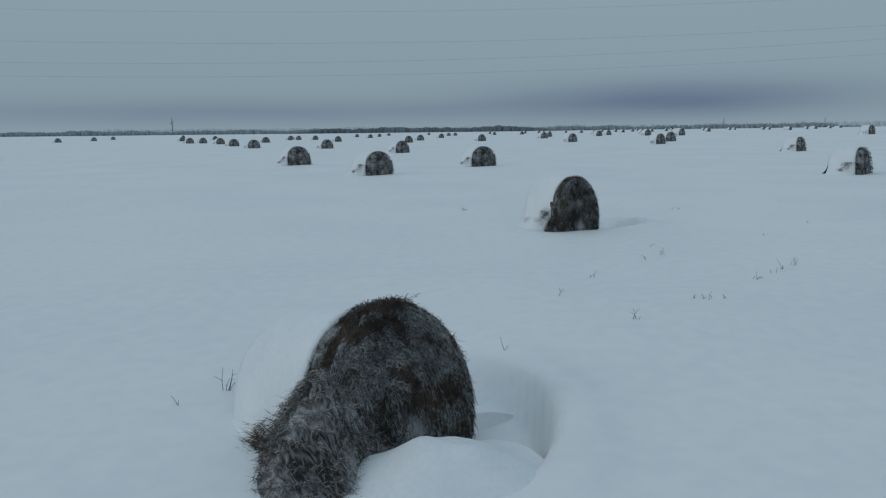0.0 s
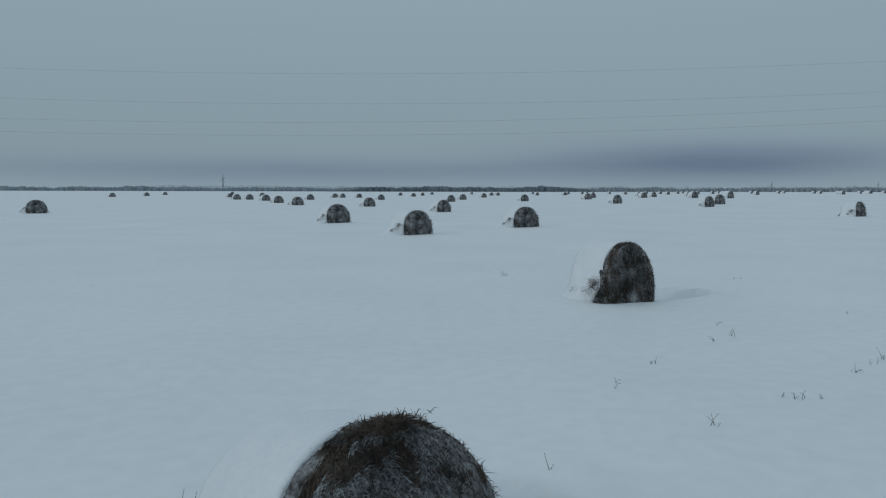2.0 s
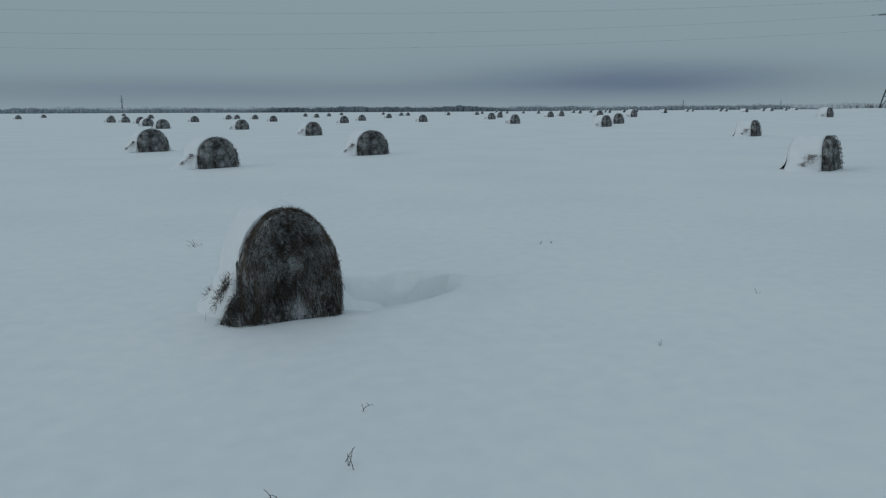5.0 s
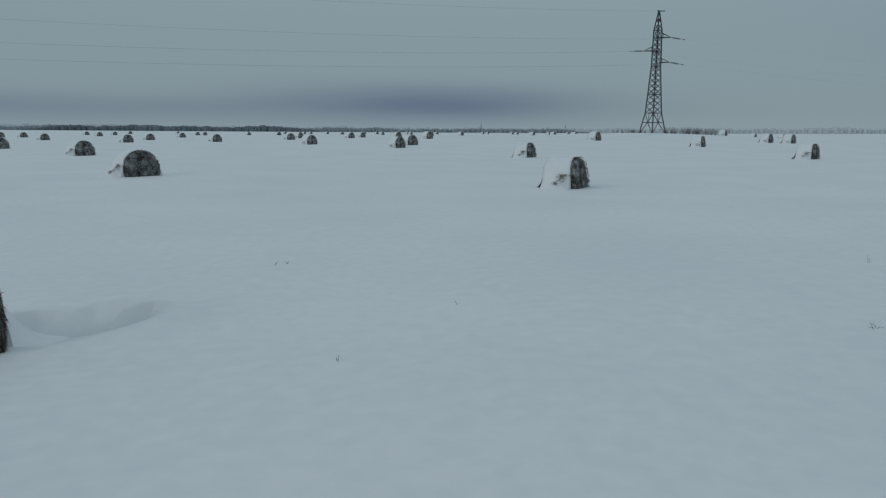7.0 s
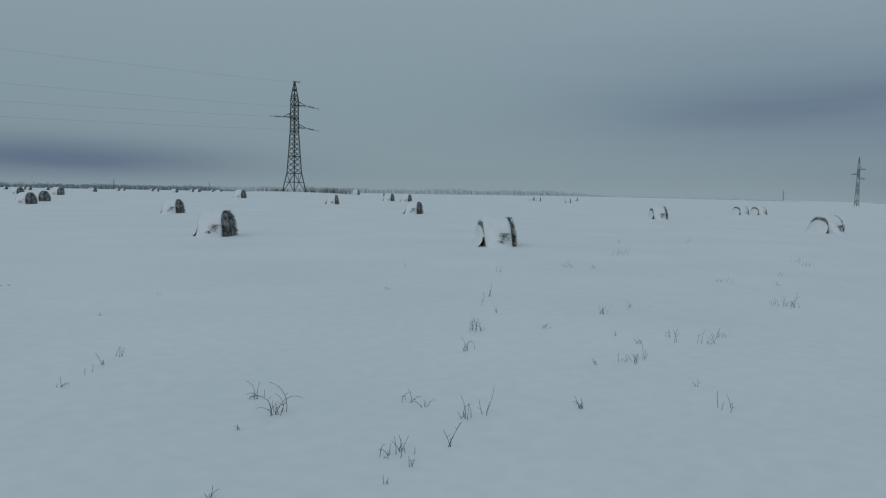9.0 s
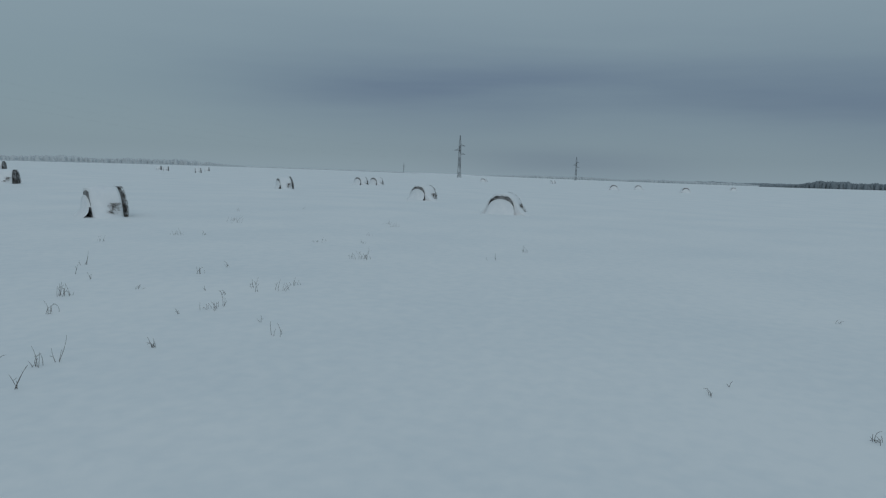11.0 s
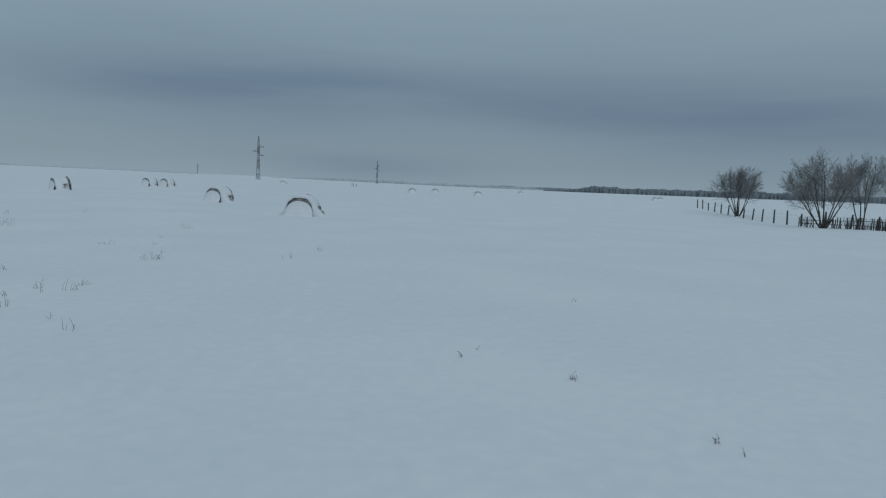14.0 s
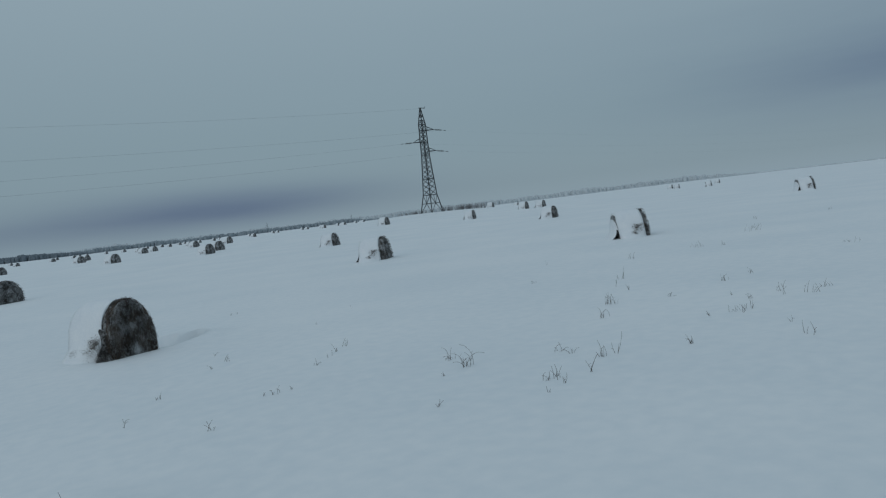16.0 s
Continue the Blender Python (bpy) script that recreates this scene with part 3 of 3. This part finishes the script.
def wire(p, q, sag, radius):
    """One hanging cable, a single closed tube of three sides."""
    v, f = [], []
    across = (Vector(q) - Vector(p)).cross(Vector((0, 0, 1))).normalized()
    for i in range(41):
        t = i / 40
        c = Vector(p).lerp(Vector(q), t)
        c.z -= 4 * sag * t * (1 - t)
        v += [c + across * radius, c - across * radius, c + Vector((0, 0, radius * 1.6))]
        if i:
            n = 3 * i
            f += [(n - 3 + a, n - 3 + (a + 1) % 3, n + (a + 1) % 3, n + a) for a in range(3)]
    f += [(2, 1, 0), (120, 121, 122)]
    tagged(new("power_line", raw_mesh("power_line", v, f, STEEL)), "thin dark overhead power cable hung between pylons", "power line", "overhead cables")


def arm_end(side, z):
    a = radians(-34.8)
    return PYLON[0] + math.cos(a) * side * 3.4, PYLON[1] + math.sin(a) * side * 3.4, PYLON_Z + z


NEXT = polar(-52, 165)
for side, z, lift in ((1, 15.4, 0.9), (-1, 13.6, -0.6), (1, 11.4, -0.4), (1, 19.9, 1.0)):
    wire(arm_end(side if z < 19 else 0, z), (NEXT[0], NEXT[1], 2.2 + z + lift), 3.2, 0.0075)
P1 = polar(77.0, 345)
for side, z in ((1, 15.4), (-1, 13.6), (1, 11.4)):
    wire(arm_end(side, z), (P1[0], P1[1], ground_z(*P1) + z), 5.0, 0.003)


# ---- far woods ----
def woods(name, label, az0, az1, dist, depth, low_h, high_h, count, seed, mat=None):
    rnd = random.Random(seed)
    verts, faces = [], []
    for _ in range(count * 2):
        az = rnd.uniform(az0, az1)
        d = dist + rnd.uniform(0, depth)
        x, y = polar(az, d)
        clump = 0.5 + 0.5 * noise.noise((az * 0.35, seed, 0.0)) + 0.25 * noise.noise((az * 1.7, seed, 4.0))
        edge = min(1, (az - az0) / 4, (az1 - az) / 4)
        h = (low_h + (high_h - low_h) * max(0, clump)) * rnd.uniform(0.62, 1.05) * max(0.25, edge)
        w = h * rnd.uniform(0.2, 0.48)
        z = ground_z(x, y) - 0.5
        n = len(verts)
        k = 6
        for ring, (rr, zz) in enumerate(((0.85, 0.0), (1.0, 0.4), (0.62, 0.78))):
            for i in range(k):
                a = 2 * math.pi * i / k
                q = rr * w * rnd.uniform(0.7, 1.3)
                verts.append((x + q * math.cos(a), y + q * math.sin(a), z + h * zz * rnd.uniform(0.9, 1.1)))
        verts.append((x, y, z + h))
        for ring in range(2):
            for i in range(k):
                j = (i + 1) % k
                a, b = n + ring * k, n + ring * k + k
                faces.append((a + i, a + j, b + j, b + i))
        for i in range(k):
            faces.append((n + 2 * k + i, n + 2 * k + (i + 1) % k, n + 3 * k))
    tagged(new(name, raw_mesh(name, verts, faces, mat or FOREST, True)), label, "woods", kind="stuff")


woods("far_woods", "leafless wood along the horizon, haze in its colour", -40, 32, 1000, 120, 3.5, 9.0, 3200, 3, HAZE_TONED)
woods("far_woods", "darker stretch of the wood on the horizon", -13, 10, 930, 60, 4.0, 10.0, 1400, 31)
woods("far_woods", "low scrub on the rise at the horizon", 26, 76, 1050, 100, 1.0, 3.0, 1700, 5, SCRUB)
woods("far_woods", "wood beyond the sloping field, its colour paled for haze", 78, 102, 1250, 150, 3.0, 7.0, 1900, 18, SCRUB)
woods("far_woods", "wood where the field slopes down, haze in its colour", 92, 112, 1300, 150, 4.0, 8.0, 1500, 19, HAZE_TONED)
woods("far_woods", "dark wood below the sloping field", 100, 150, 900, 150, 5.5, 11.5, 5200, 8, HALF_HAZED)
woods("far_hill_woods", "wooded ridge far behind the field, haze in its colour", -30, 60, 1900, 250, 9.0, 19.0, 1900, 11, SCRUB)
woods("far_woods", "leafless wood round the rest of the field", 150, 320, 1000, 100, 6.0, 12.0, 1200, 15)


# ---- willows, fence and brush at the field's edge ----
def shoot(rnd, rods, p, d, length, width, depth):
    """A limb that bows outwards and then up, with thinner limbs off it at a narrow angle."""
    steps = 6 if depth > 1 else 3
    for n in range(steps):
        d = (d + Vector((rnd.uniform(-0.12, 0.12), rnd.uniform(-0.12, 0.12), rnd.uniform(-0.03, 0.10)))).normalized()
        q = p + d * length / steps
        w1 = width * (0.84 if depth > 0 else 0.7)
        rods.append((p, q, width, w1, depth))
        p, width = q, w1
        if depth > 0 and (n > 1 or depth < 3):
            for _ in range(3 if depth == 3 else 2):
                turn = Vector([rnd.uniform(-1, 1) for _ in range(3)])
                nd = (d + turn * 0.8 + Vector((0, 0, 0.06))).normalized()
                shoot(rnd, rods, p, nd, length * rnd.uniform(0.38, 0.56) * (1.15 - 0.55 * n / steps), width * 0.5, depth - 1)


def willow(az, d, height, stems, seed, label, spread=0.7):
    """A tree of several stems that fan out from one foot into a round crown."""
    rnd = random.Random(seed)
    rods = []
    for k in range(stems):
        a = 2.4 * k + rnd.uniform(-0.4, 0.4)
        lean = spread * 1.2 * (k + 0.3) / stems
        dirn = Vector((math.cos(a) * lean, math.sin(a) * lean, 1)).normalized()
        start = len(rods)
        shoot(rnd, rods, Vector((math.cos(a) * 0.16, math.sin(a) * 0.16, -0.2)), dirn, height * rnd.uniform(0.72, 0.84), 0.085, 3)
        for n in range(start, len(rods)):
            rods[n] = (*rods[n], k)
    top = max(r[1].z for r in rods)
    k = height / top
    tree = thing("willow", label, "tree", "bare trees at the fence")
    for stem in range(stems):
        tv, tf, cv, cf = [], [], [], []
        for p, q, w0, w1, depth, one in rods:
            if one == stem:
                if depth == 3:
                    bar(tv, tf, p * k, q * k, w0, w1, 7)
                else:
                    bar(cv, cf, p * k, q * k, max(w0, 0.0075), max(w1, 0.006), 3)
        limb = piece("stem", raw_mesh("stem", tv, tf, BARK, True), tree, "leaning dark stem")
        piece("crown", raw_mesh("crown", cv, cf, TWIG), limb, "bare limbs and twigs without leaves", "stuff")
    x, y = polar(az, d)
    tree.matrix_basis = pose(x, y, ground_z(x, y) - 0.05, 0, 0, seed * 40)
    return tree


willow(114.8, 110, 7.6, 9, 1, "small bare multi-stemmed willow behind the fence", 0.6)
willow(120.6, 76, 8.0, 9, 2, "spreading bare willow with dark stems at the fence", 1.05)
willow(122.9, 84, 8.2, 4, 3, "bare willow with upright stems at the fence", 0.4)
willow(126.2, 95, 7.5, 6, 4, "bare willow at the corner of the field")
willow(128.5, 80, 7.0, 7, 6, "bare willow in the brush along the fence")

fence = thing("fence", "grey wooden post fence standing in deep snow", "fence")
line = (polar(111.9, 132), polar(116.5, 97), polar(119.2, 84), polar(124, 76), polar(131, 72))
rnd = random.Random(5)
rail_v, rail_f = [], []
last = None
for (x0, y0), (x1, y1) in zip(line, line[1:]):
    steps = max(2, round(math.hypot(x1 - x0, y1 - y0) / 4.0))
    for k in range(steps):
        t = k / steps
        x, y = x0 + (x1 - x0) * t, y0 + (y1 - y0) * t
        z = ground_z(x, y)
        v, f = [], []
        h = rnd.uniform(1.25, 1.65)
        lean = Vector((rnd.uniform(-0.12, 0.12), rnd.uniform(-0.12, 0.12), h))
        bar(v, f, (0, 0, -0.3), lean, 0.10, 0.085, 7)
        post = piece("post", raw_mesh("post", v, f, WOOD), fence)
        post.location = (x, y, z)
        here = Vector((x, y, z + h * 0.75))
        if last is not None:
            v, f = [], []
            bar(v, f, last, here, 0.008, sides=3)
            piece("wire", raw_mesh("wire", v, f, STEEL), fence)
        last = here


# a leaning picket stretch where the fence meets the large willow
pickets = thing("picket_fence", "leaning weathered picket fence half drifted over", "fence")
rnd = random.Random(12)
(x0, y0), (x1, y1) = polar(119.0, 80), polar(131.0, 68)
span = math.hypot(x1 - x0, y1 - y0)
shapes = []
for n in range(5):
    v, f = [], []
    lean = rnd.uniform(-0.12, 0.12)
    bar(v, f, (0, 0, -0.3), (lean, rnd.uniform(-0.05, 0.05), rnd.uniform(0.85, 1.2)), 0.05, 0.045)
    shapes.append(raw_mesh("picket", v, f, WOOD))
t = 0.0
while t < span:
    x, y = x0 + (x1 - x0) * t / span, y0 + (y1 - y0) * t / span
    stick = piece("picket", rnd.choice(shapes), pickets)
    stick.location, stick.rotation_euler = (x, y, ground_z(x, y)), (rnd.uniform(-0.08, 0.08), rnd.uniform(-0.1, 0.1), rnd.uniform(0, 3))
    t += rnd.choice((0.16, 0.2, 0.24, 0.3, 0.7))
for high in (0.35, 0.75):
    v, f = [], []
    last = None
    for n in range(13):
        x, y = x0 + (x1 - x0) * n / 12, y0 + (y1 - y0) * n / 12
        here = Vector((x, y, ground_z(x, y) + high + rnd.uniform(-0.05, 0.05)))
        if last is not None:
            bar(v, f, last, here, 0.035)
        last = here
    piece("rail", raw_mesh("rail", v, f, WOOD), pickets)


def brush(name, label, az0, az1, d0, d1, count, height, seed):
    rnd = random.Random(seed)
    v, f = [], []
    for _ in range(count):
        t = rnd.random()
        x, y = polar(az0 + (az1 - az0) * t, d0 + (d1 - d0) * t + rnd.uniform(-2, 2))
        z = ground_z(x, y)
        for _ in range(7):
            h = height * rnd.uniform(0.4, 1.1)
            bar(v, f, (x, y, z - 0.1), (x + rnd.uniform(-0.5, 0.5) * h, y + rnd.uniform(-0.5, 0.5) * h, z + h), 0.02, 0.008, 3)
    tagged(new(name, raw_mesh(name, v, f, TWIG)), label, "brush", kind="stuff")


brush("brush", "dark leafless brush along the fence", 118.8, 131, 83, 72, 90, 1.1, 21)
brush("brush", "dry reeds on the rise beside the pylon", 35.6, 39.2, 134, 140, 70, 1.1, 22)
brush("brush", "dry reeds at the foot of the pylon", 32.0, 34.5, 137, 135, 30, 0.6, 23)


# ---- dry weeds sticking out of the snow ----
def tuft(az, d, wide, high, stalks, arched):
    """A weed: thin stalks of its own, upright and leaning, or bowed over to the snow, some forked."""
    rnd = random.Random(int(az * 130 + d * 17))
    weed = thing("weed_tuft", "bowed dry weed stalks poking out of snow" if arched else "upright dry weed stalks poking out of snow", "weed", "weeds in the snow")
    for k in range(stalks):
        v, f = [], []
        p = Vector((rnd.triangular(-0.5, 0.5) * wide, rnd.triangular(-0.5, 0.5) * wide, -0.03))
        way = rnd.choice((-1, 1)) if abs(p.x) < 0.2 * wide else -math.copysign(1, p.x)
        a = (0.0 if way > 0 else math.pi) + rnd.uniform(-0.7, 0.7)
        h = max(high, 0.05) * (1.0 if k == 0 else rnd.triangular(0.2, 1.0, 0.4)) + 0.03
        if arched and rnd.random() < 0.6:
            bend, length = rnd.uniform(1.3, 2.0), h * rnd.uniform(1.4, 1.9)
        else:
            bend, length = rnd.uniform(0.1, 0.7), h * 1.08
        lean, r = rnd.uniform(-0.5, 0.5), 0.0036
        joints = []
        for n in range(8):
            ang = lean + bend * ((n + 0.5) / 8) ** 1.4
            q = p + Vector((math.cos(a) * math.sin(ang), math.sin(a) * math.sin(ang), math.cos(ang))) * length / 8
            bar(v, f, p, q, r, r * 0.9, 3)
            joints.append((p, ang, r))
            p, r = q, r * 0.9
        if rnd.random() < 0.5:
            at, ang, r = joints[rnd.randrange(3, 7)]
            b = a + rnd.uniform(1.2, 4.0)
            bar(v, f, at, at + Vector((math.cos(b) * 0.7, math.sin(b) * 0.7, rnd.uniform(-0.2, 0.9))) * h * rnd.uniform(0.2, 0.45), r * 0.9, r * 0.5, 3)
        piece("stalk", raw_mesh("stalk", v, f, WEED), weed)
    x, y = polar(az, d)
    weed.matrix_basis = pose(x, y, ground_z(x, y), 0, 0, -az)
    return weed


tuft(25.6, 10.6, 0.13, 0.14, 4, False)
tuft(24.1, 9.8, 0.14, 0.09, 4, True)
tuft(35.0, 9.1, 0.17, 0.15, 8, True)
tuft(36.4, 8.6, 0.26, 0.20, 12, True)
tuft(34.2, 8.2, 0.08, 0.05, 3, True)
tuft(19.8, 8.5, 0.16, 0.05, 3, True)
tuft(44.2, 8.9, 0.19, 0.11, 5, True)
tuft(45.1, 8.7, 0.11, 0.10, 4, True)
tuft(47.4, 8.4, 0.19, 0.19, 6, True)
tuft(48.7, 8.5, 0.08, 0.24, 3, False)
tuft(46.5, 7.7, 0.08, 0.21, 4, False)
tuft(43.8, 7.6, 0.28, 0.16, 9, False)
tuft(42.8, 7.5, 0.12, 0.06, 5, True)
tuft(44.4, 7.3, 0.05, 0.07, 3, False)
tuft(43.0, 7.0, 0.05, 0.06, 3, False)
tuft(33.6, 6.9, 0.04, 0.09, 4, False)
tuft(48.5, 12.4, 0.34, 0.20, 14, False)
tuft(47.7, 11.1, 0.31, 0.10, 9, True)
tuft(50.0, 14.0, 0.13, 0.12, 4, False)
tuft(49.6, 15.8, 0.22, 0.25, 5, False)
tuft(49.1, 14.6, 0.07, 0.17, 2, False)
tuft(50.4, 19.9, 0.28, 0.18, 6, False)
tuft(54.5, 8.8, 0.09, 0.11, 4, True)
tuft(53.2, 12.7, 0.16, 0.06, 3, True)
tuft(18.0, 18.4, 0.07, 0.05, 3, True)
tuft(27.4, 16.1, 0.04, 0.07, 2, False)
tuft(43.7, 20.3, 0.06, 0.11, 2, False)
tuft(55.9, 10.5, 0.04, 0.05, 3, False)
tuft(57.1, 14.2, 0.23, 0.16, 8, False)
tuft(59.1, 15.0, 0.12, 0.16, 5, False)
tuft(61.0, 12.4, 0.14, 0.14, 4, False)
tuft(58.3, 10.7, 0.24, 0.12, 8, False)
tuft(58.9, 11.8, 0.10, 0.08, 4, True)
tuft(57.7, 12.3, 0.05, 0.07, 3, False)
tuft(55.9, 10.6, 0.03, 0.06, 3, False)
tuft(62.8, 9.1, 0.17, 0.15, 4, False)
tuft(61.6, 9.8, 0.04, 0.08, 2, False)
tuft(54.4, 8.8, 0.05, 0.09, 4, False)
tuft(55.4, 21.5, 0.53, 0.18, 10, False)
tuft(59.4, 26.8, 0.44, 0.15, 8, False)
tuft(53.2, 12.7, 0.11, 0.04, 2, True)
tuft(42.5, 16.3, 0.18, 0.07, 4, True)
tuft(69.0, 16.3, 0.72, 0.26, 16, False)
tuft(69.6, 21.7, 0.22, 0.13, 4, False)
tuft(69.2, 19.6, 0.13, 0.10, 4, False)
tuft(71.6, 25.7, 0.57, 0.15, 8, False)
tuft(65.7, 19.6, 0.46, 0.14, 7, False)
tuft(58.9, 10.9, 0.13, 0.21, 4, False)
tuft(61.3, 12.0, 0.07, 0.22, 2, False)
tuft(64.0, 12.6, 0.26, 0.13, 6, False)
tuft(57.1, 21.4, 0.31, 0.13, 5, False)
tuft(59.6, 32.3, 0.33, 0.17, 5, False)
tuft(71.2, 26.6, 0.66, 0.18, 8, False)
tuft(81.8, 18.7, 0.14, 0.17, 6, False)
tuft(79.4, 16.7, 0.56, 0.14, 5, False)
tuft(63.2, 12.0, 0.40, 0.18, 6, False)
tuft(103.8, 6.9, 0.16, 0.07, 7, True)
tuft(103.3, 12.2, 0.12, 0.05, 4, True)
tuft(95.4, 7.9, 0.04, 0.06, 2, False)
tuft(93.9, 7.5, 0.31, 0.04, 4, True)
tuft(115.7, 5.5, 0.07, 0.04, 5, True)
tuft(118.0, 5.3, 0.04, 0.07, 2, False)
tuft(59.3, 25.7, 0.86, 0.26, 8, False)
tuft(64.4, 34.6, 0.52, 0.17, 5, False)
tuft(57.7, 10.7, 0.18, 0.09, 4, False)
tuft(26.4, 11.0, 0.12, 0.14, 4, False)
tuft(25.1, 10.3, 0.13, 0.08, 3, False)
tuft(15.4, 7.4, 0.16, 0.12, 4, False)
tuft(4.9, 6.1, 0.04, 0.11, 2, False)
tuft(9.4, 8.5, 0.05, 0.03, 2, True)
tuft(1.6, 17.6, 0.19, 0.07, 5, True)
tuft(-21.6, 5.4, 0.06, 0.08, 2, False)
tuft(-17.8, 5.6, 0.09, 0.17, 5, False)
tuft(-15.2, 5.4, 0.09, 0.09, 4, False)
tuft(3.3, 4.1, 0.10, 0.04, 5, True)
tuft(5.6, 4.0, 0.04, 0.07, 3, False)
tuft(2.6, 3.7, 0.07, 0.06, 4, False)
tuft(9.4, 8.3, 0.05, 0.03, 2, True)
tuft(12.1, 9.4, 0.04, 0.08, 3, False)
tuft(20.9, 8.5, 0.10, 0.03, 2, True)
tuft(17.2, 11.3, 0.13, 0.11, 4, False)
tuft(1.5, 17.7, 0.25, 0.10, 6, False)
tuft(16.3, 12.0, 0.06, 0.05, 2, True)
tuft(16.1, 10.9, 0.13, 0.03, 3, True)
tuft(24.5, 13.9, 0.04, 0.03, 2, False)
tuft(18.4, 18.5, 0.06, 0.03, 4, False)
tuft(11.7, 9.4, 0.03, 0.04, 3, False)
tuft(20.3, 8.5, 0.12, 0.03, 3, True)
tuft(22.0, 8.6, 0.03, 0.03, 3, False)
